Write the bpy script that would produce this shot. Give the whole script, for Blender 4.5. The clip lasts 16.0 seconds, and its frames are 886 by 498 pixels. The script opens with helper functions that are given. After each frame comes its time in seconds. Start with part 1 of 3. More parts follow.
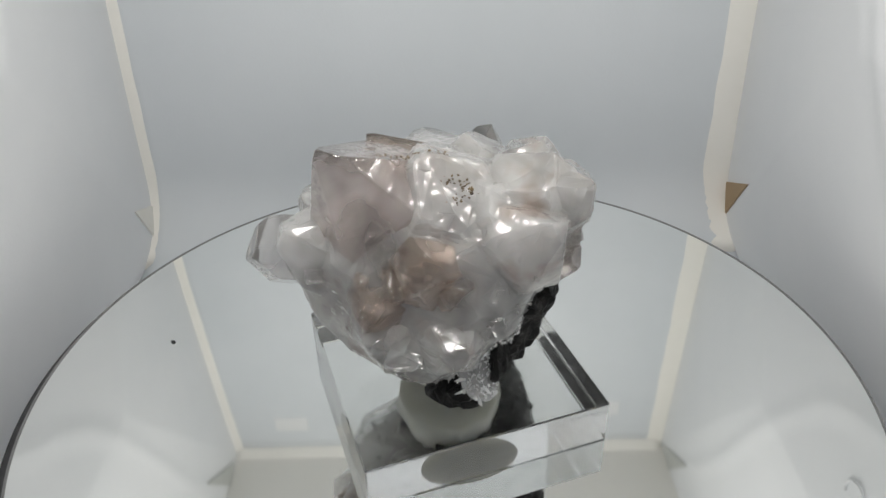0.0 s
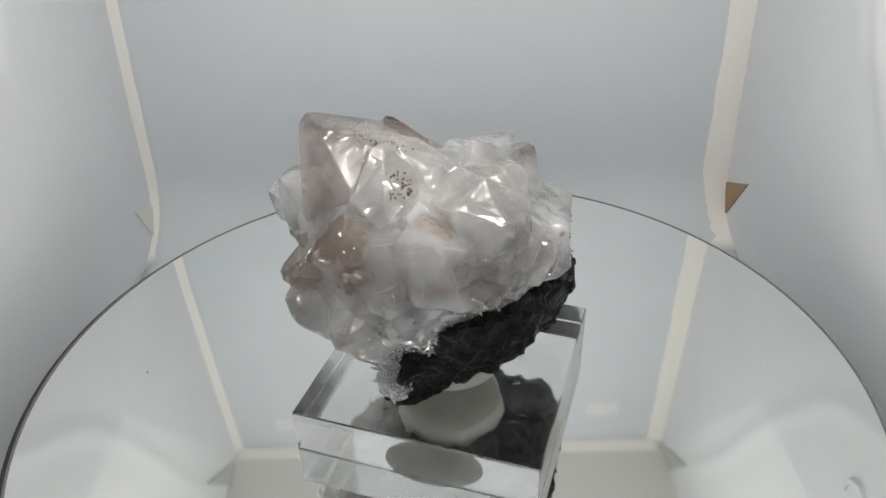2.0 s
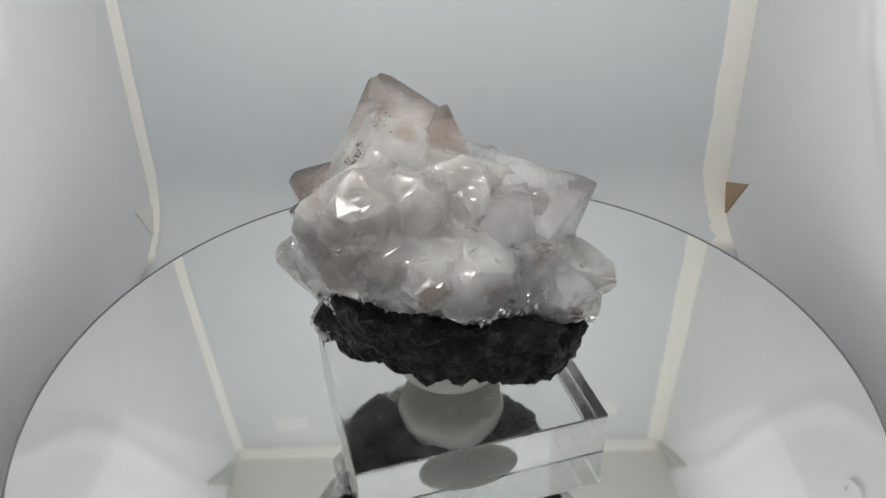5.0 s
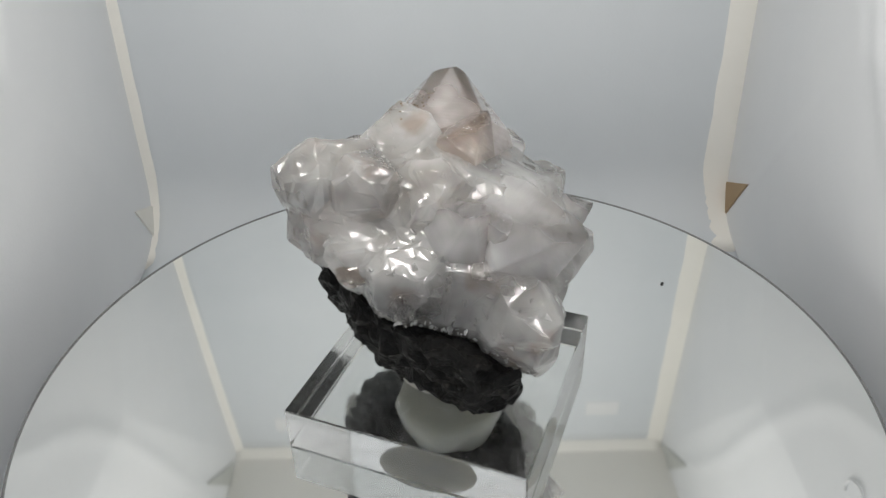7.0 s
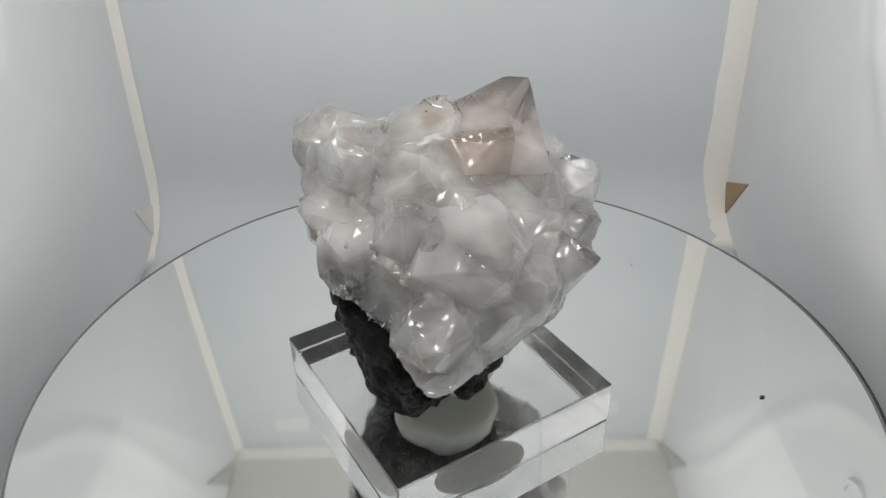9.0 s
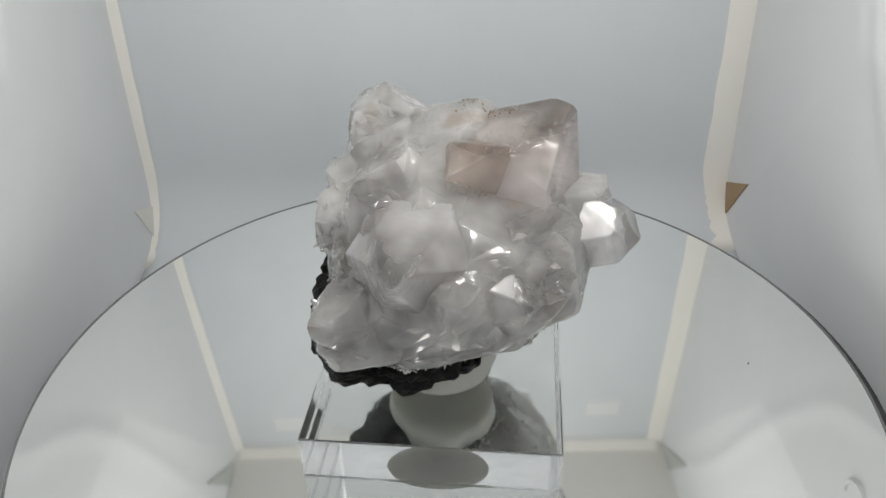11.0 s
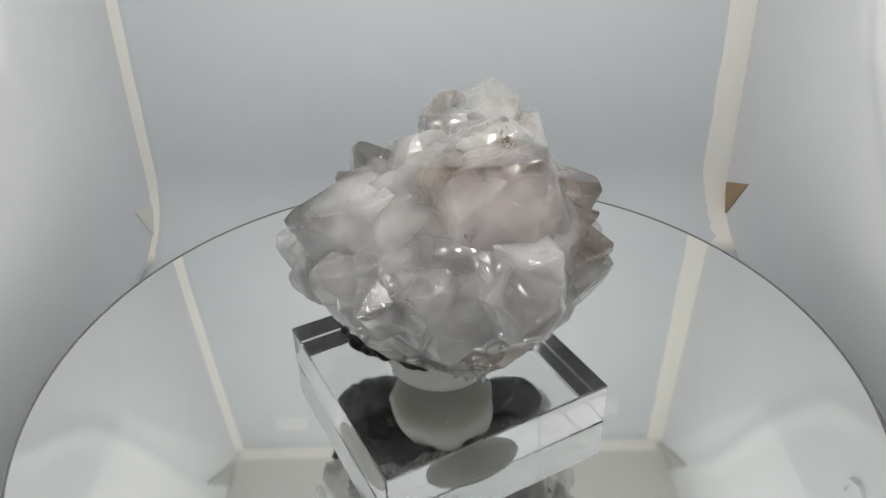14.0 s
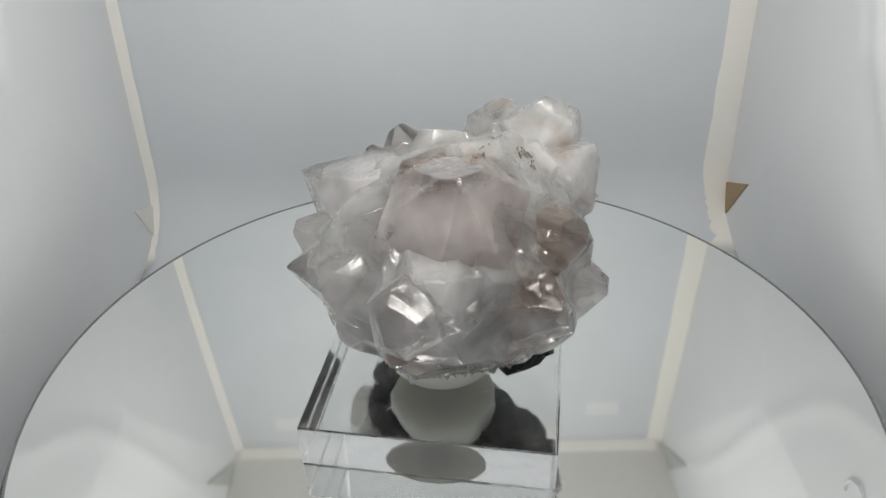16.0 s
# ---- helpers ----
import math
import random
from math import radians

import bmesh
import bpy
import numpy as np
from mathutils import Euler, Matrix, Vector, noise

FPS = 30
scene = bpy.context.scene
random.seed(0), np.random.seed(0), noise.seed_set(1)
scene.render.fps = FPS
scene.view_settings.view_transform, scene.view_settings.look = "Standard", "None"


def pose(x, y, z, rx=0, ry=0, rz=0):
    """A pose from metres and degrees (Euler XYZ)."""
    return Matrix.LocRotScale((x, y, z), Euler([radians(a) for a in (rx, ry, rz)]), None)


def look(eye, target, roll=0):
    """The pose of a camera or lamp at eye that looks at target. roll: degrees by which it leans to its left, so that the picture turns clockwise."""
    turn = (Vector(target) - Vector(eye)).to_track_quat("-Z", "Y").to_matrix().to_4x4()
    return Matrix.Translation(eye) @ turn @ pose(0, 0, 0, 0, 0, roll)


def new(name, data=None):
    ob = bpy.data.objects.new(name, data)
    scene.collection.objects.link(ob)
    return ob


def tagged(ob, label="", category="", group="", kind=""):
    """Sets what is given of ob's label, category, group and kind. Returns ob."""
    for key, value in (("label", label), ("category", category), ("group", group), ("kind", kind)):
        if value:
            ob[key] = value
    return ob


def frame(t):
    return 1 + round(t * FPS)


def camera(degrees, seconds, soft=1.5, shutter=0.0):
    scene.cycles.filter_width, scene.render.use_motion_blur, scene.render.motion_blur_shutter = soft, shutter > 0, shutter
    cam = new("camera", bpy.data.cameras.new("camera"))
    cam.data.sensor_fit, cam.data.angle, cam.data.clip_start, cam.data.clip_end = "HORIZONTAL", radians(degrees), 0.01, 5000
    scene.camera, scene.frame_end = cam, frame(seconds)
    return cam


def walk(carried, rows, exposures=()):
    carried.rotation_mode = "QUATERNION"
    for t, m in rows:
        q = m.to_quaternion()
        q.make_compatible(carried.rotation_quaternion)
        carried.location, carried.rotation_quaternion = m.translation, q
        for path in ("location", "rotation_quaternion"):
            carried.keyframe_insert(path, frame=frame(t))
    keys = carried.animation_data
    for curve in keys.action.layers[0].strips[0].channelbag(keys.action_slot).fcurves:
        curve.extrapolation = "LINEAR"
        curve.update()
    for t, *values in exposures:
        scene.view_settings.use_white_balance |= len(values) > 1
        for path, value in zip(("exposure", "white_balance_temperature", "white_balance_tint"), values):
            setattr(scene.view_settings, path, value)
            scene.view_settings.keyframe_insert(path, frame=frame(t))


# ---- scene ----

from mathutils.bvhtree import BVHTree

# ---- camera ----
EYE = (0.0, -0.1269, 0.1216)
AIM = (0.0 - 0.00029, -0.1269 + 0.83422, 0.1216 - 0.55143)
cam = camera(59.21, 16.0)
walk(cam, [(0.0, look(EYE, AIM, -1.384)), (16.0, look(EYE, AIM, -1.384))])
scene.view_settings.exposure = 0.0
scene.cycles.max_bounces, scene.cycles.transmission_bounces, scene.cycles.glossy_bounces = 24, 20, 10

# ---- world and light ----
world = bpy.data.worlds.new("room")
scene.world = world
world.use_nodes = True
world.node_tree.nodes["Background"].inputs[0].default_value = (0.96, 0.975, 1.0, 1)
world.node_tree.nodes["Background"].inputs[1].default_value = 0.53

MM = 0.001
BACK, FRONT, FLOOR, CEIL = 0.1445, -0.087, -0.050, 0.178
SPIN = 18.62          # degrees a second, clockwise from above


def area_lamp(name, eye, target, sx, sy, watts, colour):
    data = bpy.data.lights.new(name, "AREA")
    data.shape, data.size, data.size_y = "RECTANGLE", sx, sy
    data.energy, data.color = watts, colour
    ob = new(name, data)
    ob.matrix_world = look(eye, target)
    return ob


LAMP_Y = -0.045
area_lamp("led_light", (0, LAMP_Y + 0.004, CEIL - 0.0150), (0, LAMP_Y + 0.094, CEIL - 0.135), 0.17, 0.014, 0.180, (1.0, 0.975, 0.94))


# ---- materials ----
def material(name):
    m = bpy.data.materials.new(name)
    m.use_nodes = True
    nt = m.node_tree
    return m, nt, nt.nodes["Principled BSDF"]


def node(nt, kind, **values):
    n = nt.nodes.new(kind)
    for k, v in values.items():
        n.inputs[k].default_value = v
    return n


def noise_tex(nt, scale, detail=6.0, rough=0.6, space="Object"):
    tc = nt.nodes.new("ShaderNodeTexCoord")
    n = node(nt, "ShaderNodeTexNoise", Scale=scale, Detail=detail, Roughness=rough)
    nt.links.new(tc.outputs[space], n.inputs["Vector"])
    return n


def ramp(nt, source, stops):
    r = nt.nodes.new("ShaderNodeValToRGB")
    els = r.color_ramp.elements
    while len(els) < len(stops):
        els.new(0.5)
    for el, (p, c) in zip(els, stops):
        el.position, el.color = p, (*c, 1)
    nt.links.new(source, r.inputs[0])
    return r


def bump(nt, height, shader, strength, distance):
    b = node(nt, "ShaderNodeBump", Strength=strength, Distance=distance)
    nt.links.new(height, b.inputs["Height"])
    nt.links.new(b.outputs[0], shader.inputs["Normal"])
    return b


def sheet_material(name, low, high, rough=0.55):
    m, nt, p = material(name)
    n = noise_tex(nt, 14, 5)
    r = ramp(nt, n.outputs["Fac"], [(0.3, low), (0.7, high)])
    nt.links.new(r.outputs[0], p.inputs["Base Color"])
    f = noise_tex(nt, 900, 3)
    bump(nt, f.outputs["Fac"], p, 0.15, 0.0003)
    p.inputs["Roughness"].default_value = rough
    return m


WALL = sheet_material("white_plastic_sheet", (0.80, 0.814, 0.828), (0.85, 0.859, 0.868))
# white sheet coloured darker than WALL to offset the lamp's excess on the back
BACKWALL_DIMMED = sheet_material("dimmed_white_backdrop", (0.655, 0.69, 0.715), (0.695, 0.725, 0.75))
CREAM = sheet_material("cream_hinge_fabric", (0.86, 0.84, 0.78), (0.90, 0.88, 0.83), 0.7)
KRAFT = sheet_material("kraft_card", (0.36, 0.25, 0.14), (0.46, 0.33, 0.20), 0.8)
GREYCARD = sheet_material("grey_card", (0.50, 0.51, 0.48), (0.58, 0.59, 0.56), 0.8)
TAPE = sheet_material("white_tape", (0.78, 0.79, 0.795), (0.81, 0.815, 0.815), 0.5)
PUTTY = sheet_material("off_white_putty", (0.50, 0.50, 0.455), (0.60, 0.60, 0.55), 0.6)
soft_clay = PUTTY.node_tree.nodes["Principled BSDF"].inputs
soft_clay["Subsurface Weight"].default_value, soft_clay["Subsurface Scale"].default_value = 1.0, 0.010
soft_clay["Subsurface Radius"].default_value = (1.0, 0.95, 0.85)
SEAM = sheet_material("pale_grey_seam", (0.79, 0.795, 0.80), (0.83, 0.835, 0.84), 0.7)
PLASTIC = sheet_material("white_housing", (0.78, 0.78, 0.78), (0.82, 0.82, 0.82), 0.4)


def dark_plastic():
    m, nt, p = material("black_plastic")
    n = noise_tex(nt, 300, 4)
    r = ramp(nt, n.outputs["Fac"], [(0.3, (0.012, 0.012, 0.014)), (0.75, (0.03, 0.03, 0.032))])
    nt.links.new(r.outputs[0], p.inputs["Base Color"])
    p.inputs["Roughness"].default_value = 0.4
    return m


BLACK = dark_plastic()
RIM = sheet_material("ground_glass_edge", (0.12, 0.122, 0.122), (0.19, 0.192, 0.192), 0.3)


def mirror_material():
    m, nt, p = material("mirror")
    p.inputs["Metallic"].default_value = 1.0
    n = noise_tex(nt, 40, 6)
    r = ramp(nt, n.outputs["Fac"], [(0.35, (0.86, 0.875, 0.865)), (0.7, (0.89, 0.90, 0.89))])
    nt.links.new(r.outputs[0], p.inputs["Base Color"])
    p.inputs["Roughness"].default_value = 0.045
    return m


MIRROR = mirror_material()


def acrylic_material():
    """Clear acrylic with a faint film of smears that blurs what is seen through it."""
    m, nt, p = material("clear_acrylic")
    smear = noise_tex(nt, 90, 6, 0.65)
    rr = ramp(nt, smear.outputs["Fac"], [(0.35, (0.02,) * 3), (0.68, (0.11,) * 3)])
    nt.links.new(rr.outputs[0], p.inputs["Roughness"])
    p.inputs["Base Color"].default_value = (0.985, 0.99, 0.985, 1)
    p.inputs["Transmission Weight"].default_value = 1.0
    p.inputs["IOR"].default_value = 1.49
    film = nt.nodes.new("ShaderNodeBsdfDiffuse")
    film.inputs["Color"].default_value = (0.62, 0.62, 0.63, 1)
    dust = noise_tex(nt, 160, 8, 0.7)
    dr = ramp(nt, dust.outputs["Fac"], [(0.42, (0.0,) * 3), (0.74, (0.05,) * 3)])
    mix = nt.nodes.new("ShaderNodeMixShader")
    nt.links.new(dr.outputs[0], mix.inputs[0])
    nt.links.new(p.outputs[0], mix.inputs[1])
    nt.links.new(film.outputs[0], mix.inputs[2])
    nt.links.new(mix.outputs[0], nt.nodes["Material Output"].inputs["Surface"])
    return m


ACRYLIC = acrylic_material()


def quartz_material(name, tint, milk, clear, rough, along=0.0, reach=0.016, broad=0.05, depth=0.018, haze=0.22, stain=None):
    """Quartz: clear, tinted parts run into clouded, milky ones; along a crystal the cloud thickens away from the tip."""
    m, nt, p = material(name)
    link = nt.links.new
    deep = noise_tex(nt, 50, 2, 0.5)
    tr = ramp(nt, deep.outputs["Fac"], [(0.32, tuple(t ** 1.7 for t in tint)), (0.68, tint)])
    link(tr.outputs[0], p.inputs["Base Color"])
    p.inputs["Transmission Weight"].default_value = 1.0
    p.inputs["IOR"].default_value = 1.32
    p.inputs["Roughness"].default_value = haze
    q = nt.nodes.new("ShaderNodeBsdfPrincipled")
    veil = noise_tex(nt, 60, 3, 0.5)
    r = ramp(nt, veil.outputs["Fac"], [(0.34, tuple(a * t ** 1.5 for a, t in zip(milk, tint))), (0.60, milk)])
    if stain:
        brown = noise_tex(nt, 85, 3, 0.5)
        where = ramp(nt, brown.outputs["Fac"], [(0.56, (0.0,) * 3), (0.66, (0.8,) * 3)])
        tinted = nt.nodes.new("ShaderNodeMixRGB")
        link(where.outputs[0], tinted.inputs[0])
        link(r.outputs[0], tinted.inputs[1])
        tinted.inputs[2].default_value = (*stain, 1)
        link(tinted.outputs[0], q.inputs["Base Color"])
    else:
        link(r.outputs[0], q.inputs["Base Color"])
    q.inputs["Subsurface Weight"].default_value = 1.0
    q.inputs["Subsurface Radius"].default_value = (1.0, 0.95, 0.92)
    q.inputs["Subsurface Scale"].default_value = depth
    q.inputs["Roughness"].default_value = 0.45
    q.inputs["IOR"].default_value = 1.3
    for skin in (p, q):
        skin.inputs["Coat Weight"].default_value = 1.0
        skin.inputs["Coat Roughness"].default_value = rough
        skin.inputs["Coat IOR"].default_value = 1.54
    mix = nt.nodes.new("ShaderNodeMixShader")
    cloud = noise_tex(nt, 55, 3, 0.5)
    fac = cloud.outputs["Fac"]
    tc = nt.nodes.new("ShaderNodeTexCoord")
    if along:
        xyz = nt.nodes.new("ShaderNodeSeparateXYZ")
        link(tc.outputs["Object"], xyz.inputs[0])
        grow = node(nt, "ShaderNodeMapRange")
        grow.inputs["From Min"].default_value, grow.inputs["From Max"].default_value = -0.001, -reach
        grow.inputs["To Min"].default_value, grow.inputs["To Max"].default_value = -along, along
        link(xyz.outputs["Z"], grow.inputs["Value"])
        add = nt.nodes.new("ShaderNodeMath")
        add.operation = "ADD"
        link(fac, add.inputs[0])
        link(grow.outputs[0], add.inputs[1])
        fac = add.outputs[0]
    cr = ramp(nt, fac, [(0.38, (1 - clear,) * 3), (0.78, (0.95,) * 3)])
    link(cr.outputs[0], mix.inputs[0])
    link(p.outputs[0], mix.inputs[1])
    link(q.outputs[0], mix.inputs[2])
    link(mix.outputs[0], nt.nodes["Material Output"].inputs["Surface"])
    # etched and chipped relief: tiny flat facets, strong in patches and faint between them
    warp = noise_tex(nt, 300, 2, 0.5)
    bend = nt.nodes.new("ShaderNodeVectorMath")
    bend.operation = "MULTIPLY_ADD"
    bend.inputs[1].default_value = (0.0007,) * 3
    link(warp.outputs["Color"], bend.inputs[0])
    link(tc.outputs["Object"], bend.inputs[2])
    where = noise_tex(nt, 95, 3, 0.5)
    wr = ramp(nt, where.outputs["Fac"], [(0.47, (0.07,) * 3), (0.51, (0.50,) * 3)])
    tilt = None
    for scale, weight in ((850.0, wr.outputs[0]), (170.0, broad)):
        cell = node(nt, "ShaderNodeTexVoronoi", Scale=scale, Randomness=1.0)
        cell.distance = "CHEBYCHEV"
        long = nt.nodes.new("ShaderNodeMapping")
        long.inputs["Scale"].default_value = (1.0, 0.7, 2.4)
        long.inputs["Rotation"].default_value = (0.4, 0.5, 0.3)
        link(bend.outputs[0], long.inputs["Vector"])
        link(long.outputs[0], cell.inputs["Vector"])
        off = nt.nodes.new("ShaderNodeVectorMath")
        off.operation = "SUBTRACT"
        off.inputs[1].default_value = (0.5,) * 3
        link(cell.outputs["Color"], off.inputs[0])
        amount = nt.nodes.new("ShaderNodeVectorMath")
        amount.operation = "SCALE"
        link(off.outputs[0], amount.inputs[0])
        if isinstance(weight, float):
            amount.inputs["Scale"].default_value = weight
        else:
            link(weight, amount.inputs["Scale"])
        if tilt is None:
            tilt = amount.outputs[0]
        else:
            both = nt.nodes.new("ShaderNodeVectorMath")
            link(tilt, both.inputs[0])
            link(amount.outputs[0], both.inputs[1])
            tilt = both.outputs[0]
    # growth lines across a crystal's faces, soft ripples on the mass
    if along:
        stretch = nt.nodes.new("ShaderNodeMapping")
        stretch.inputs["Scale"].default_value = (90, 90, 1500)
        link(tc.outputs["Object"], stretch.inputs["Vector"])
        ripple = node(nt, "ShaderNodeTexNoise", Scale=1.0, Detail=3.0, Roughness=0.55)
        link(stretch.outputs[0], ripple.inputs["Vector"])
    else:
        ripple = noise_tex(nt, 620, 5, 0.62)
    geo = nt.nodes.new("ShaderNodeNewGeometry")
    for sh in (p, q):
        b = bump(nt, ripple.outputs["Fac"], sh, 0.3 if along else 0.2, 0.00022)
        add = nt.nodes.new("ShaderNodeVectorMath")
        unit = nt.nodes.new("ShaderNodeVectorMath")
        unit.operation = "NORMALIZE"
        link(b.outputs[0] if along else geo.outputs["Normal"], add.inputs[0])
        link(tilt, add.inputs[1])
        link(add.outputs[0], unit.inputs[0])
        link(unit.outputs[0], sh.inputs["Coat Normal"])
        link(b.outputs[0], sh.inputs["Normal"])
    return m


MILKY = quartz_material("milky_quartz", (0.95, 0.94, 0.925), (0.47, 0.465, 0.455), 0.85, 0.035, broad=0.08, stain=(0.33, 0.265, 0.225))
CLEAR = quartz_material("clear_quartz", (0.96, 0.935, 0.93), (0.48, 0.47, 0.465), 0.92, 0.03, 0.16, haze=0.08)
ROSY = quartz_material("smoky_pink_quartz", (0.93, 0.85, 0.82), (0.47, 0.43, 0.415), 0.95, 0.03, 0.14, 0.024, haze=0.10)
SMOKY = quartz_material("smoky_brown_quartz", (0.80, 0.68, 0.60), (0.40, 0.345, 0.305), 0.95, 0.03, 0.14, 0.024, haze=0.08)
WHITE_CRUST = quartz_material("white_quartz_crust", (0.95, 0.95, 0.94), (0.68, 0.68, 0.66), 0.2, 0.08, broad=0.3, depth=0.002)


def rust_material():
    m, nt, p = material("rusty_grain")
    n = noise_tex(nt, 500, 3)
    r = ramp(nt, n.outputs["Fac"], [(0.35, (0.03, 0.022, 0.015)), (0.65, (0.17, 0.115, 0.045))])
    nt.links.new(r.outputs[0], p.inputs["Base Color"])
    p.inputs["Roughness"].default_value = 0.5
    return m


RUST = rust_material()


def matrix_material():
    m, nt, p = material("dark_matrix_rock")
    n = noise_tex(nt, 260, 8, 0.7)
    r = ramp(nt, n.outputs["Fac"], [(0.40, (0.002, 0.002, 0.002)), (0.58, (0.007, 0.0065, 0.006)), (0.74, (0.08, 0.074, 0.066))])
    nt.links.new(r.outputs[0], p.inputs["Base Color"])
    f = noise_tex(nt, 420, 9, 0.75)
    bump(nt, f.outputs["Fac"], p, 0.9, 0.0012)
    p.inputs["Roughness"].default_value = 0.38
    p.inputs["Specular IOR Level"].default_value = 0.2
    return m


ROCK = matrix_material()


# ---- mesh helpers ----
def finish(bm, name):
    bmesh.ops.recalc_face_normals(bm, faces=bm.faces[:])
    me = bpy.data.meshes.new(name)
    bm.to_mesh(me)
    bm.free()
    return me


def part(name, bm, mat, parent=None, label="", m=None):
    ob = new(name, finish(bm, name))
    ob.data.materials.append(mat)
    if parent:
        ob.parent = parent
    if m is not None:
        ob.matrix_basis = m
    return tagged(ob, label)


def smooth(ob):
    for p in ob.data.polygons:
        p.use_smooth = True
    return ob


def empty(name, m=None):
    ob = new(name)
    ob.empty_display_size = 0.01
    if m is not None:
        ob.matrix_basis = m
    return ob


def box(x0, x1, y0, y1, z0, z1, bevel=0.0, segments=2):
    bm = bmesh.new()
    bmesh.ops.create_cube(bm, size=1)
    for v in bm.verts:
        v.co = Vector(((x0 + x1) / 2 + v.co.x * (x1 - x0), (y0 + y1) / 2 + v.co.y * (y1 - y0), (z0 + z1) / 2 + v.co.z * (z1 - z0)))
    if bevel:
        bmesh.ops.bevel(bm, geom=bm.edges[:], offset=bevel, segments=segments, affect="EDGES", profile=0.5)
    return bm


def lathe(profile, n=96):
    """A solid of revolution about z from (radius, height) pairs."""
    bm = bmesh.new()
    rings = []
    for r, z in profile:
        if r == 0:
            rings.append([bm.verts.new((0, 0, z))])
        else:
            rings.append([bm.verts.new((r * math.cos(2 * math.pi * i / n), r * math.sin(2 * math.pi * i / n), z)) for i in range(n)])
    for a, b in zip(rings, rings[1:]):
        for i in range(n):
            j = (i + 1) % n
            if len(a) == 1 and len(b) > 1:
                bm.faces.new((a[0], b[i], b[j]))
            elif len(b) == 1 and len(a) > 1:
                bm.faces.new((a[i], a[j], b[0]))
            else:
                bm.faces.new((a[i], a[j], b[j], b[i]))
    return bm


def solid_sheet(grid, thick):
    """A sheet from a grid of points, thickened along the direction thick."""
    bm = bmesh.new()
    rows, cols = len(grid), len(grid[0])
    a = [[bm.verts.new(p) for p in row] for row in grid]
    b = [[bm.verts.new(Vector(p) + thick) for p in row] for row in grid]
    for i in range(rows - 1):
        for j in range(cols - 1):
            bm.faces.new((a[i][j], a[i][j + 1], a[i + 1][j + 1], a[i + 1][j]))
            bm.faces.new((b[i][j], b[i + 1][j], b[i + 1][j + 1], b[i][j + 1]))
    rim = [(i, 0) for i in range(rows)] + [(rows - 1, j) for j in range(1, cols)] + [(i, cols - 1) for i in range(rows - 2, -1, -1)] + [(0, j) for j in range(cols - 2, 0, -1)]
    for (i, j), (k, l) in zip(rim, rim[1:] + rim[:1]):
        bm.faces.new((a[i][j], a[k][l], b[k][l], b[i][j]))
    return bm


# ---- the light box ----
def half_width(z, side=-1):
    top, low = (0.1055, 0.1155) if side < 0 else (0.1068, 0.1136)
    u = (z - FLOOR) / (CEIL - FLOOR)
    return low + (top - low) * u + (0.0021 * math.sin(math.pi * u) if side < 0 else 0.0)


APEX_Y, APEX_Z, PUSH = 0.052, 0.0575, 0.0105


def fold(y, z):
    """How far the folded side wall leans inwards: a tent over two creases that meet at the apex."""
    run = min(1.0, max(0.0, (BACK - y) / (BACK - APEX_Y)))
    low, high = FLOOR + (APEX_Z - FLOOR) * run, CEIL + (APEX_Z - CEIL) * run
    if z < low:
        w = run * (z - FLOOR) / max(1e-6, low - FLOOR)
    elif z > high:
        w = run * (CEIL - z) / max(1e-6, CEIL - high)
    else:
        w = run
    return PUSH * w


# soft ridges where the folded sheet was pressed, as (y, z) along each side wall
RIDGES = {
    -1: [(0.002, 0.020), (0.013, 0.030), (0.020, 0.033), (0.034, 0.044), (0.048, 0.065), (0.067, 0.097), (0.087, 0.133), (0.100, 0.150)],
    1: [(0.004, 0.022), (0.017, 0.026), (0.028, 0.034), (0.037, 0.048), (0.054, 0.075), (0.068, 0.101), (0.095, 0.138), (0.106, 0.148)],
}


def ridge(side, y, z):
    near = 1.0
    for (y0, z0), (y1, z1) in zip(RIDGES[side], RIDGES[side][1:]):
        u = ((y - y0) * (y1 - y0) + (z - z0) * (z1 - z0)) / ((y1 - y0) ** 2 + (z1 - z0) ** 2)
        u = min(1.0, max(0.0, u))
        near = min(near, math.hypot(y - y0 - u * (y1 - y0), z - z0 - u * (z1 - z0)))
    return 0.0006 * math.exp(-(near / 0.0036) ** 2)


def side_x(side, y, z):
    return side * (half_width(z, side) - fold(y, z) - ridge(side, y, z))


def side_wall(name, side):
    n = 168
    grid = []
    for i in range(n + 1):
        z = FLOOR + (CEIL - FLOOR) * i / n
        grid.append([(side_x(side, BACK + (FRONT - BACK) * j / n, z) , BACK + (FRONT - BACK) * j / n, z) for j in range(n + 1)])
    ob = part(name, solid_sheet(grid, Vector((side * 0.003, 0, 0))), WALL)
    return tagged(smooth(ob), "white plastic side wall of a folding light box, creased", "wall", kind="structure")


side_wall("wall_west", -1)
side_wall("wall_east", 1)


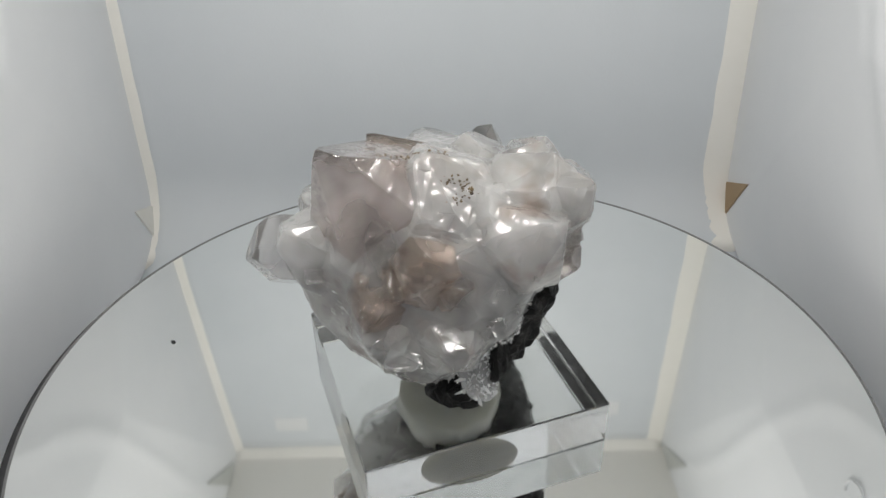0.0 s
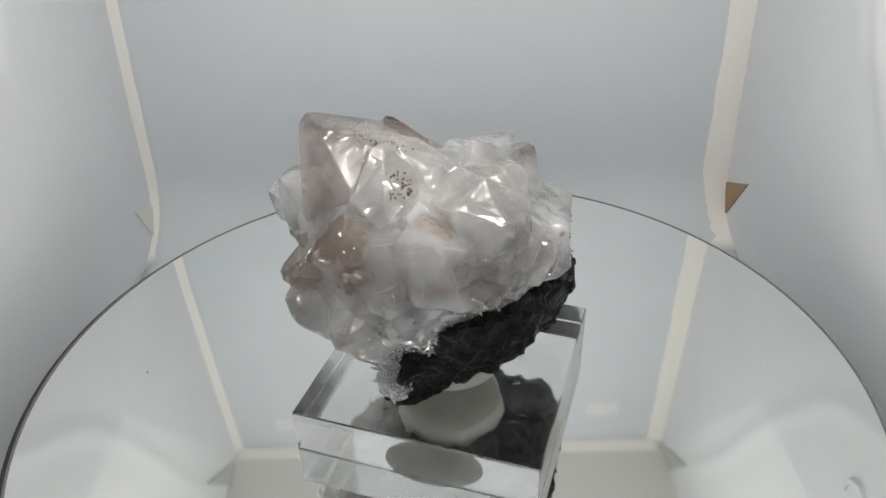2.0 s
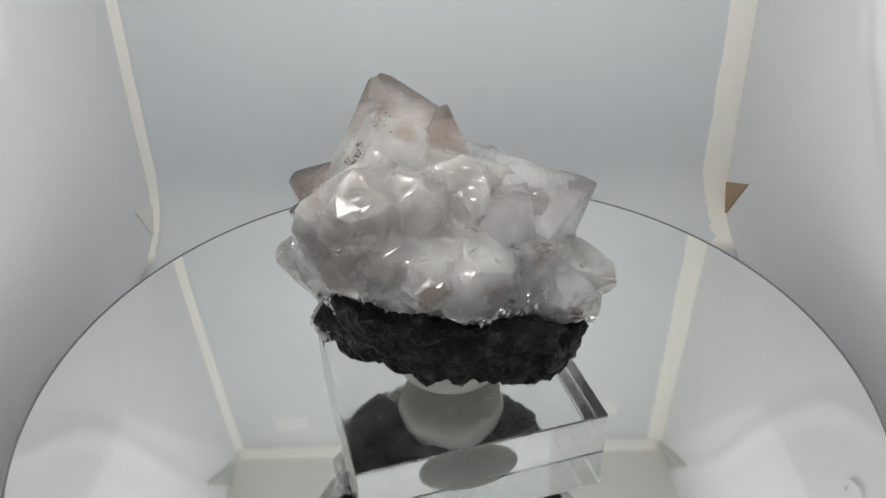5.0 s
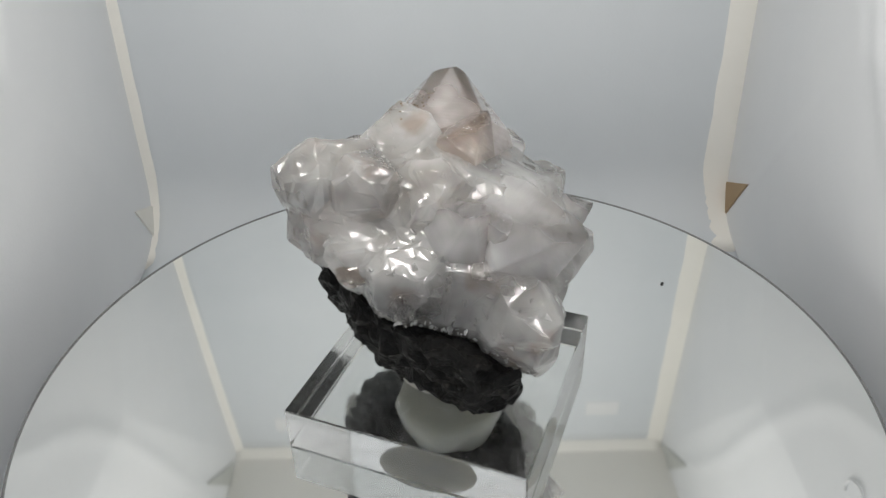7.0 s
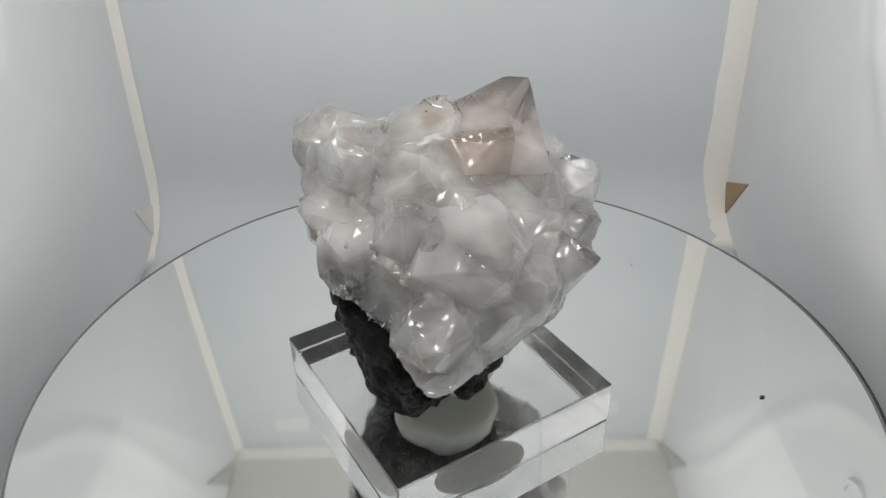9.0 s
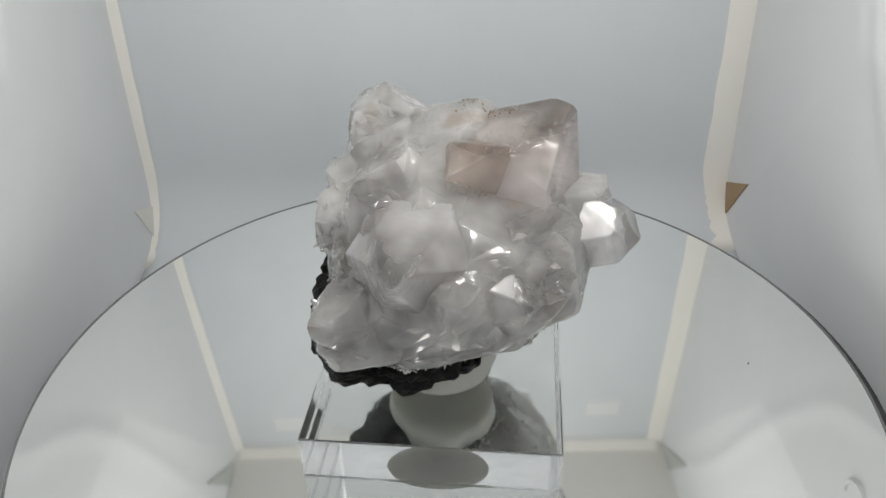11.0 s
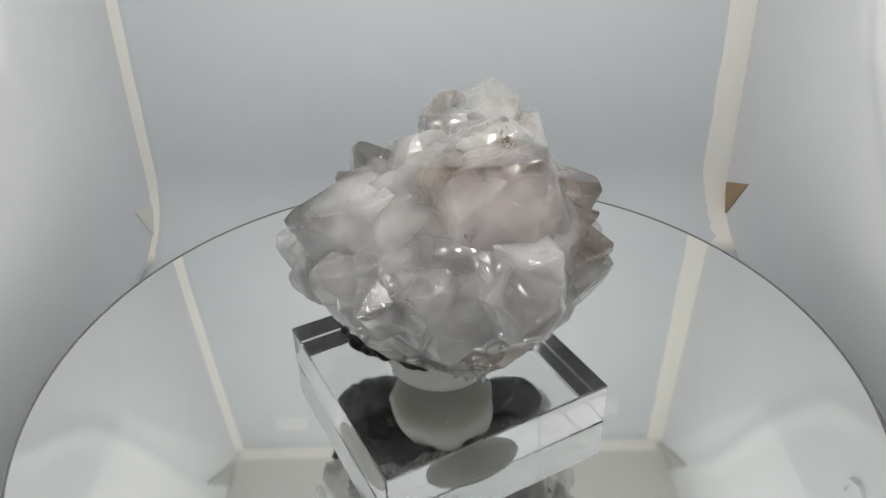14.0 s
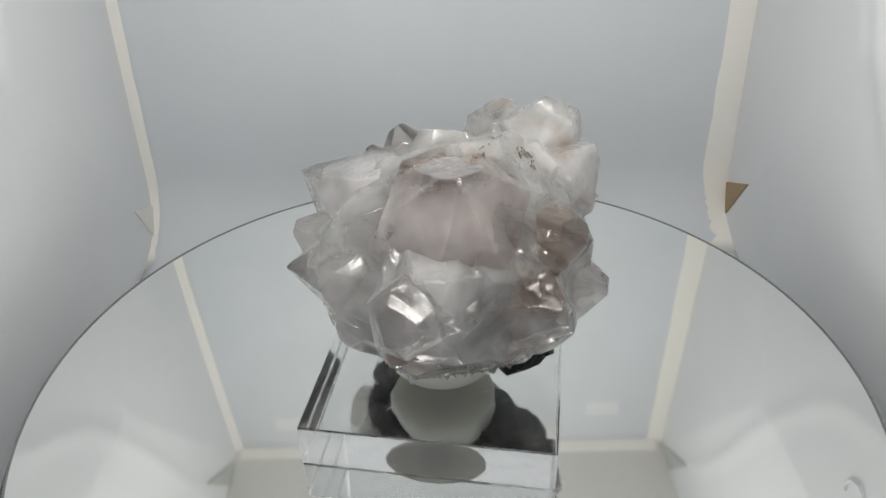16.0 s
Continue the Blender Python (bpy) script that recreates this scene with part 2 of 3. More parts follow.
def back_wall():
    """The backdrop: one white sheet, its colour dimmed against the lamp, that hangs down the back and sweeps forward
    over the floor.
    """
    n, cove = 40, 0.030
    path = [(FRONT, FLOOR + 0.0005)] + [(FRONT + (BACK - cove - FRONT) * k / 8, FLOOR + 0.0005) for k in range(1, 8)]
    path += [(BACK - cove + cove * math.sin(a), FLOOR + 0.0005 + cove - cove * math.cos(a)) for a in (math.pi / 2 * k / 14 for k in range(15))]
    path += [(BACK, FLOOR + cove + (CEIL - FLOOR - cove) * k / 20) for k in range(1, 21)]
    grid = []
    for y, z in path:
        a, b = -half_width(z), half_width(z, 1)
        grid.append([(a + (b - a) * j / n, y, z) for j in range(n + 1)])
    ob = part("wall_north", solid_sheet(grid, Vector((0, 0.0022, -0.0022))), BACKWALL_DIMMED)
    tagged(smooth(ob), "plain white backdrop sheet, shade put into its colour, sweeping from wall to floor", "backdrop", kind="structure")


back_wall()
tagged(part("floor", box(-0.119, 0.119, FRONT, BACK + 0.003, FLOOR - 0.006, FLOOR - 0.003), WALL), "white plastic floor of a light box", "floor", kind="structure")
tagged(part("ceiling", box(-0.112, 0.112, FRONT, BACK + 0.003, CEIL, CEIL + 0.003), CREAM), "creamy white plastic ceiling of a light box", "ceiling", kind="structure")


def back_y(z, cove=0.030):
    """Where the backdrop stands at height z: it sweeps forward near the floor."""
    up = min(1.0, max(0.0, (FLOOR + cove - z) / cove))
    return BACK - cove + cove * math.sqrt(1 - up * up)


def hinge(name, p, q, inward, width, depth, bow=0.0):
    """A soft rounded strip of cream fabric along a seam from p to q; inward points into the room across the corner."""
    p, q, inward = Vector(p), Vector(q), Vector(inward).normalized()
    along = (q - p).normalized()
    across = along.cross(inward).normalized()
    bm = bmesh.new()
    rows, n = [], 60
    for i in range(n + 1):
        c = p + (q - p) * i / n - Vector((bow * math.sin(math.pi * i / n), 0, 0))
        c.y += back_y(c.z) - BACK
        wob = 0.00015 * noise.noise(Vector((i * 0.35, width * 900, 1.7)))
        ring = []
        for k in range(13):
            a = math.pi * k / 12
            ring.append(bm.verts.new(c + across * (math.cos(a) * (width / 2 + wob)) + inward * (math.sin(a) ** 0.8 * depth + wob)))
        rows.append(ring)
    for a, b in zip(rows, rows[1:]):
        for k in range(12):
            bm.faces.new((a[k], a[k + 1], b[k + 1], b[k]))
        bm.faces.new((a[12], a[0], b[0], b[12]))
    bm.faces.new(rows[0])
    bm.faces.new(rows[-1])
    ob = part(name, bm, CREAM)
    return tagged(smooth(ob), "soft cream fabric hinge along the box corner", "trim", kind="structure")


hw0, hw1 = half_width(FLOOR), half_width(CEIL)
hinge("trim_1", (-hw0 + 0.001, BACK + 0.0005, FLOOR + 0.0012), (-hw1 + 0.001, BACK + 0.0005, CEIL), (0.5, -1, 0), 0.0085, 0.0018, 0.0021)
hinge("trim_2", (0.1078, BACK + 0.0006, FLOOR + 0.0012), (0.1040, BACK + 0.0006, CEIL), (-0.1, -1, 0), 0.0125, 0.0014)
hinge("trim_3", (-hw1, BACK, CEIL), (hw1, BACK, CEIL), (0, -1, -1), 0.012, 0.003)


def corner_gusset(side, pts, mat, label):
    """A small triangular panel lying on the side wall near a corner."""
    bm = bmesh.new()
    a = [bm.verts.new((side_x(side, y, z) - side * 0.0006, y, z)) for y, z in pts]
    b = [bm.verts.new((side_x(side, y, z) + side * 0.001, y, z)) for y, z in pts]
    bm.faces.new(a)
    bm.faces.new(b[::-1])
    for i in range(3):
        j = (i + 1) % 3
        bm.faces.new((a[i], b[i], b[j], a[j]))
    tagged(part("corner_gusset", bm, mat), label, "gusset", "corner gussets")


corner_gusset(1, [(0.1160, -0.0145), (0.1435, -0.0285), (0.1435, -0.0470)], KRAFT, "tan kraft card triangle in the folded corner")
corner_gusset(-1, [(0.1190, -0.0215), (0.1440, -0.0330), (0.1440, -0.0545)], CREAM, "cream white triangle in the folded corner")
corner_gusset(1, [(0.140, 0.1735), (0.104, 0.148), (0.127, 0.1775)], GREYCARD, "pale grey card triangle under the ceiling corner")
corner_gusset(-1, [(0.136, 0.1745), (0.099, 0.1465), (0.124, 0.1775)], GREYCARD, "pale grey card triangle under the ceiling corner")

for x0, z0 in ((-0.084, 0.154), (0.067, 0.148)):
    tagged(part("tape_tab", box(x0, x0 + 0.016, BACK - 0.0005, BACK + 0.0008, z0, z0 + 0.0085, 0.00045), TAPE), "small white tape tab on the back wall", "tape", "tape tabs")


def led_bar():
    root = empty("led_bar", pose(0, LAMP_Y, CEIL))
    part("housing", box(-0.095, 0.095, -0.017, -0.003, -0.013, 0.0, 0.001), PLASTIC, root)
    tagged(root, "slim white LED light bar on the box ceiling", "light")


led_bar()


# ---- turntable ----
def turntable_motor():
    ob = part("turntable_motor", lathe([(0, FLOOR), (0.060, FLOOR), (0.062, FLOOR + 0.002), (0.060, -0.010), (0.058, -0.0075), (0, -0.0075)], 72), PLASTIC)
    tagged(smooth(ob), "round white motor base under the turning mirror", "turntable")


turntable_motor()
DISC = pose(0.0003, 0.0034, 0)
RADIUS = 0.0921


def turntable():
    root = empty("turntable", DISC)
    e = 0.0006
    part("mirror_plate", lathe([(0, 0), (RADIUS - e, 0), (RADIUS - e, -0.0012), (0, -0.0012)], 192), MIRROR, root)
    part("rim", lathe([(RADIUS - e + 0.00001, 0.0002), (RADIUS - 0.0001, 0.0001), (RADIUS, -0.0006), (RADIUS, -0.0014), (RADIUS - e + 0.00001, -0.0014), (RADIUS - e + 0.00001, 0.0002)], 192), RIM, root, "dark ground glass rim")
    ob = part("platter", lathe([(0, -0.0015), (RADIUS - 0.0002, -0.0015), (RADIUS, -0.0019), (RADIUS, -0.0068), (RADIUS - 0.002, -0.0074), (0, -0.0074)], 192), BLACK, root, "black plastic platter", pose(-0.0022, -0.0006, 0))
    return tagged(root, "round mirror turntable with a black platter edge", "turntable")


TABLE = turntable()


# ---- acrylic block ----
def display_block():
    root = empty("display_block")
    part("slab", box(-0.02515, 0.02515, -0.02515, 0.02515, 0.00005, 0.0100, 0.0003, 1), ACRYLIC, root, "", pose(0.00065, 0.00075, 0, 0, 0, 18.49))
    return tagged(root, "clear square acrylic display block on the mirror", "display stand")


BLOCK = display_block()


def putty():
    root = empty("putty_blob")
    bm = lathe([(0, 0.0096), (0.0108, 0.0096), (0.0114, 0.0112), (0.0113, 0.0130), (0.0104, 0.0160), (0.0092, 0.0185), (0.0078, 0.0200), (0, 0.0202)], 64)
    for v in bm.verts:
        if v.co.z > 0.0101:
            k = 1 + 0.09 * noise.noise(v.co * 160) + 0.05 * noise.noise(v.co * 420)
            v.co.x, v.co.y = v.co.x * k, v.co.y * k
    smooth(part("blob", bm, PUTTY, root, "", pose(0.0005, 0.001, 0.0001)))
    return tagged(root, "off-white round putty blob holding the crystal cluster", "putty")


PUTTY_BLOB = putty()


# ---- mineral specimen ----
def polyhedron(planes, size):
    """The convex body inside the planes (normal, distance)."""
    bm = bmesh.new()
    bmesh.ops.create_cube(bm, size=size)
    for n, d in planes:
        n = Vector(n).normalized()
        cut = bmesh.ops.bisect_plane(bm, geom=bm.verts[:] + bm.edges[:] + bm.faces[:], plane_co=n * d, plane_no=n, clear_outer=True, dist=1e-7)
        edges = [e for e in cut["geom_cut"] if isinstance(e, bmesh.types.BMEdge)]
        if edges:
            bmesh.ops.holes_fill(bm, edges=edges, sides=0)
    return bm


def facing(count):
    """Evenly spread directions, from the top down."""
    out = []
    for k in range(count):
        z = 1 - 2 * (k + 0.5) / count
        r = math.sqrt(1 - z * z)
        out.append(Vector((r * math.cos(2.39996 * k), r * math.sin(2.39996 * k), z)))
    return out


def body(name, chunks, ends, mat, parent, voxel, blend, reliefs, label, under, facets=0.0, planes_within=0.0):
    """Angular chunks (a centre and how far each face lies from it) grown into one body with softened seams."""
    whole = bmesh.new()
    for centre, depths in chunks:
        planes = [(n, d * MM) for n, d in zip(facing(len(depths)), depths)]
        for normal, reach in under:
            planes.append((normal, (reach - Vector(normal).normalized().dot(Vector(centre))) * MM))
        bm = polyhedron(planes, 0.12)
        bm.transform(Matrix.Translation(Vector(centre) * MM))
        me = finish(bm, "piece")
        whole.from_mesh(me)
        bpy.data.meshes.remove(me)
    for k, (tip, axis, radius, flat, twist) in enumerate(ends):
        bm = point(radius, 16, 30 + k, flat)
        bm.transform(stand(tip, axis, twist))
        me = finish(bm, "piece")
        whole.from_mesh(me)
        bpy.data.meshes.remove(me)
    ob = part(name, whole, mat, parent, label)
    rem = ob.modifiers.new("union", "REMESH")
    rem.mode, rem.voxel_size, rem.use_smooth_shade = "VOXEL", voxel, not facets
    soft = ob.modifiers.new("soften", "SMOOTH")
    soft.iterations, soft.factor = blend, 0.5
    for kind, size, strength in reliefs:
        tex = bpy.data.textures.new(name + "_relief", kind)
        tex.noise_scale = size
        dis = ob.modifiers.new("relief", "DISPLACE")
        dis.texture, dis.strength, dis.mid_level, dis.texture_coords = tex, strength, 0.5, "LOCAL"
    if facets:
        thin = ob.modifiers.new("facets", "DECIMATE")
        thin.ratio = facets
    if planes_within:
        flatten = ob.modifiers.new("planes", "DECIMATE")
        flatten.decimate_type, flatten.angle_limit = "DISSOLVE", radians(planes_within)
    return ob


def point(radius, length, seed, flat):
    """A quartz point as a bmesh: six prism faces and six unequal end faces; the tip at the origin, the axis along z."""
    rnd = random.Random(seed)
    planes = []
    for i in range(6):
        a = math.pi * i / 3 + 0.06 * rnd.uniform(-1, 1)
        planes.append(((math.cos(a), math.sin(a), 0.03), radius * rnd.uniform(0.84, 1.0)))
    for i in range(6):
        a = math.pi * i / 3
        drop = rnd.uniform(0.0, 0.04) if i % 2 else rnd.uniform(0.04, 0.18)
        n = Vector((math.cos(a), math.sin(a), math.tan(radians(37)))).normalized()
        planes.append((n, drop * radius + n.z * flat * radius))
    if flat:
        planes.append(((rnd.uniform(-0.3, 0.3), rnd.uniform(-0.3, 0.3), 1), 0.0))
    planes.append(((0, 0, -1), length))
    return polyhedron([(n, d * MM) for n, d in planes], 4 * (length + radius) * MM)


def stand(tip, axis, twist):
    turn = Vector(axis).normalized().to_track_quat("Z", "Y").to_matrix().to_4x4()
    return Matrix.Translation(Vector(tip) * MM) @ turn @ pose(0, 0, 0, 0, 0, twist)


def crystal(parent, tip, axis, radius, length, mat, seed, flat=0.0, twist=0.0, label=""):
    bm = point(radius, length, seed, flat)
    bmesh.ops.bevel(bm, geom=bm.edges[:], offset=0.00018, segments=1, affect="EDGES")
    return part("crystal", bm, mat, parent, label, stand(tip, axis, twist))


WHITE_CORE = [
    ((-3, -2, 39), (20.9, 17.9, 22.2, 20.0, 21.2, 24.7, 20.6, 23.3, 24.2, 22.4, 25.9, 25.2, 24.2, 27.7, 24.0, 25.0, 25.4, 25.0, 26.5, 28.1, 23.2, 23.3, 23.9, 26.3, 31.1, 24.0, 22.2, 24.9, 24.4, 23.5, 22.7, 23.4, 28.3, 22.3, 17.1, 22.0, 24.3, 22.4, 23.3, 22.6)),
]
# ends of neighbouring points that are fused into the mass: tip, axis, radius, bluntness, twist
FUSED_ENDS = [
    ((26.2, -3.1, 49.7), (0.9, -0.1, 0.42), 7.0, 0.17, 0),
    ((9.5, 32.0, 38.0), (0.3, 0.93, 0.2), 7.4, 0.17, 37),
    ((9.0, 29.5, 29.0), (0.35, 0.8, -0.45), 8.4, 0.28, 12),
    ((19.0, -22.6, 56.0), (0.55, -0.56, 0.62), 8.3, 0.17, 14),
    ((2.5, -32.2, 37.2), (0.14, -0.98, 0.16), 7.8, 0.17, 28),
    ((-28.0, 8.3, 46.3), (-0.83, 0.29, 0.47), 8.2, 0.17, 42),
    ((-28.5, 4.0, 36.5), (-0.97, 0.2, 0.05), 7.7, 0.32, 10),
    ((-11.3, -30.2, 38.2), (-0.29, -0.93, 0.22), 8.2, 0.17, 47),
    ((-27.8, -13.9, 50.7), (-0.75, -0.37, 0.55), 8.2, 0.17, 38),
    ((-13.2, 25.1, 43.4), (-0.35, 0.85, 0.39), 7.4, 0.17, 15),
    ((24.2, -12.6, 49.5), (0.90, -0.42, 0.05), 8.4, 0.55, 44),
    ((12.5, -17.5, 56.5), (0.32, -0.68, 0.66), 9.0, 0.65, 30),
    ((25.0, -15.8, 58.0), (0.86, -0.44, 0.24), 7.4, 0.42, 0),
    ((18.8, -5.2, 62.2), (0.55, -0.05, 0.83), 6.4, 0.35, 15),
    ((1.0, -15.4, 60.3), (0.10, -0.55, 0.83), 12.0, 0.60, 8),
    ((8.0, 4.0, 58.8), (0.2, 0.2, 0.95), 8.0, 0.60, 25),
    ((6.6, -24.6, 20.8), (0.15, -0.45, -0.88), 3.3, 0.30, 20),
    ((22.5, 9.0, 44.0), (0.85, 0.45, 0.2), 8.0, 0.60, 12),
]
DARK_CHUNKS = [
    ((10, 2, 23), (17.2, 15.1, 23.0, 20.7, 11.2, 20.4, 21.6, 24.0, 17.9, 9.5, 25.3, 24.5, 17.1, 14.9, 19.6, 27.1, 18.7, 11.9, 17.7, 23.9, 23.5, 10.1, 15.6, 23.5, 20.1, 18.8, 8.2, 18.8, 23.0, 13.0, 18.2, 15.6, 17.2, 19.8, 12.0, 16.5)),
    ((-3.5, 7, 16.5), (8.6, 8.9, 5.9, 16.5, 5.1, 4.4, 15.3, 11.1, 14.6, 7.0, 11.9, 18.8, 10.6, 4.9, 9.8, 15.9, 15.6, 6.7, 10.4, 13.2, 13.7, 5.7, 5.1, 14.0, 9.6, 8.9, 6.2, 4.7, 10.1, 4.8)),
]


def shards(parent, mat):
    """Broken splinters of quartz on the fractured flank and along its lower rim."""
    rnd = random.Random(7)
    bpy.context.view_layer.update()
    deps = bpy.context.evaluated_depsgraph_get()
    mass = next(o for o in parent.children if o.name.startswith("quartz_mass"))
    skin = BVHTree.FromObject(mass, deps)
    whole = bmesh.new()
    made = 0
    while made < 400:
        rim = made > 130
        az = radians(rnd.uniform(0, 360) if rim else rnd.uniform(-75, 70))
        z = rnd.triangular(15, 38, 22) if rim else rnd.triangular(27, 52, 36)
        out = Vector((math.cos(az), math.sin(az), -0.35 if rim else 0.1)).normalized()
        hit, normal, _, _ = skin.ray_cast(Vector((-3, -2, z)) * MM + out * 0.08, -out)
        made += 1
        if hit is None:
            continue
        r = rnd.uniform(0.3, 1.0) * MM
        planes = []
        for n in facing(9):
            n = (n + Vector((rnd.uniform(-0.4, 0.4), rnd.uniform(-0.4, 0.4), rnd.uniform(-0.4, 0.4)))).normalized()
            planes.append((n, r * rnd.uniform(0.5, 1.0)))
        bm = polyhedron(planes, 8 * r)
        turn = Euler((rnd.uniform(0, 6), rnd.uniform(0, 6), rnd.uniform(0, 6))).to_matrix().to_4x4()
        bm.transform(Matrix.Translation(hit - normal * r * 0.6) @ turn @ Matrix.Diagonal((1.5, 0.9, 0.7, 1)))
        me = finish(bm, "piece")
        whole.from_mesh(me)
        bpy.data.meshes.remove(me)
    ob = part("quartz_rubble", whole, mat, parent, "small broken white quartz splinters")
    return tagged(ob, kind="stuff")


def crust(parent):
    """White grains along the line where the quartz meets the host rock."""
    rnd = random.Random(17)
    bpy.context.view_layer.update()
    deps = bpy.context.evaluated_depsgraph_get()
    quartz = BVHTree.FromObject(next(o for o in parent.children if o.name.startswith("quartz_mass")), deps)
    rock = BVHTree.FromObject(next(o for o in parent.children if o.name.startswith("matrix")), deps)
    whole = bmesh.new()
    made = 0
    for k in range(30000):
        if made > 800:
            break
        az = rnd.uniform(0, 2 * math.pi)
        out = Vector((math.cos(az), math.sin(az), rnd.uniform(-0.5, 0.0))).normalized()
        start = Vector((3, 0, rnd.uniform(14, 40))) * MM + out * 0.09
        hit, normal, _, far = quartz.ray_cast(start, -out)
        if hit is None:
            continue
        other = rock.ray_cast(start, -out)
        if other[0] is not None and other[3] < far - 0.0003:
            continue
        if rock.find_nearest(hit)[3] > rnd.uniform(0.0002, 0.0032):
            continue
        made += 1
        r = rnd.uniform(0.12, 0.42) * MM
        planes = [((n + Vector((rnd.uniform(-0.5, 0.5), rnd.uniform(-0.5, 0.5), rnd.uniform(-0.5, 0.5)))).normalized(), r * rnd.uniform(0.5, 1.0)) for n in facing(8)]
        bm = polyhedron(planes, 8 * r)
        bm.transform(Matrix.Translation(hit - normal * r * 0.45) @ Euler((rnd.uniform(0, 6), rnd.uniform(0, 6), rnd.uniform(0, 6))).to_matrix().to_4x4() @ Matrix.Diagonal((1.8, 1.0, 0.6, 1)))
        me = finish(bm, "piece")
        whole.from_mesh(me)
        bpy.data.meshes.remove(me)
    tagged(part("quartz_crust", whole, WHITE_CRUST, parent, "thin white quartz crust on the rock's edge"), kind="stuff")


def mineral_specimen():
    root = empty("mineral_specimen")
    body("quartz_mass", WHITE_CORE, FUSED_ENDS, MILKY, root, 0.0004, 2, (("CLOUDS", 0.007, 0.0012), ("CLOUDS", 0.0018, 0.0004)), "milky white massive quartz", [((0, 0, -1), -17.5)], 0.12, 11.0)
    body("matrix", DARK_CHUNKS, (), ROCK, root, 0.0005, 2, (("CLOUDS", 0.0065, 0.0052), ("CLOUDS", 0.0028, 0.0020), ("CLOUDS", 0.0012, 0.0010)), "rough blackish host rock", [((0.05, 0.06, -1), -15.6), ((0.84, -0.05, -0.54), 3.0), ((-0.15, 0.25, 1.0), 32.6)], 0.16)
    crystal(root, (-19.8, -13.4, 65.6), (-0.52, -0.31, 0.80), 12.0, 34, ROSY, 1, 0.06, 38)
    crystal(root, (-13.0, 0.5, 62.3), (-0.62, 0.25, 0.74), 7.4, 24, SMOKY, 4, 0.0, 20)
    crystal(root, (-4.0, 29.0, 50.3), (-0.16, 0.88, 0.40), 10.8, 30, CLEAR, 5, 0.0, 30)
    crystal(root, (9.6, 14.8, 57.0), (0.22, 0.48, 0.85), 7.5, 26, CLEAR, 6, 0.1, 5)
    crystal(root, (5.5, 19.0, 53.5), (0.20, 0.74, 0.64), 5.0, 18, CLEAR, 7, 0.1, 0)
    crystal(root, (-24.5, 18.5, 43.2), (-0.72, 0.62, 0.30), 7.0, 22, CLEAR, 8, 0.0, 0)
    crystal(root, (-34.5, -9.8, 45.5), (-0.93, -0.24, 0.25), 6.2, 24, CLEAR, 9, 0.5, 12)
    crystal(root, (-4.0, -29.3, 51.0), (-0.18, -0.90, 0.40), 6.2, 24, SMOKY, 10, 0.15, 20)
    crystal(root, (-8.5, -28.0, 47.5), (-0.25, -0.92, 0.30), 5.2, 20, SMOKY, 20, 0.0, 5)
    crystal(root, (-12.8, -28.6, 42.5), (-0.45, -0.86, 0.20), 7.0, 24, SMOKY, 11, 0.1, 0)
    crystal(root, (-14.5, -23.8, 47.3), (-0.50, -0.75, 0.42), 6.6, 20, SMOKY, 12, 0.0, 25)
    crystal(root, (-21.2, -1.2, 55.6), (-0.72, 0.10, 0.68), 6.0, 18, CLEAR, 14, 0.0, 0)
    crystal(root, (25.3, -1.5, 45.5), (0.96, -0.1, 0.15), 3.6, 12, SMOKY, 15, 0.5, 10)
    crystal(root, (22.8, -17.5, 46.5), (0.80, -0.55, 0.1), 5.0, 14, ROSY, 16, 0.4, 33)
    crystal(root, (-26.8, -4.0, 31.0), (-0.95, -0.1, -0.15), 5.0, 14, SMOKY, 18, 0.2, 8)
    crystal(root, (-24.0, -17.0, 44.0), (-0.75, -0.60, 0.15), 6.0, 16, CLEAR, 19, 0.2, 22)
    crystal(root, (1.3, -28.9, 46.8), (0.10, -0.95, 0.25), 6.0, 20, SMOKY, 22, 0.0, 15)
    crystal(root, (-13.6, -29.2, 43.3), (-0.42, -0.88, 0.15), 6.5, 22, SMOKY, 23, 0.05, 40)
    shards(root, MILKY)
    crust(root)
    return tagged(root, "cluster of milky and smoky-pink quartz crystals on dark rock", "mineral specimen")


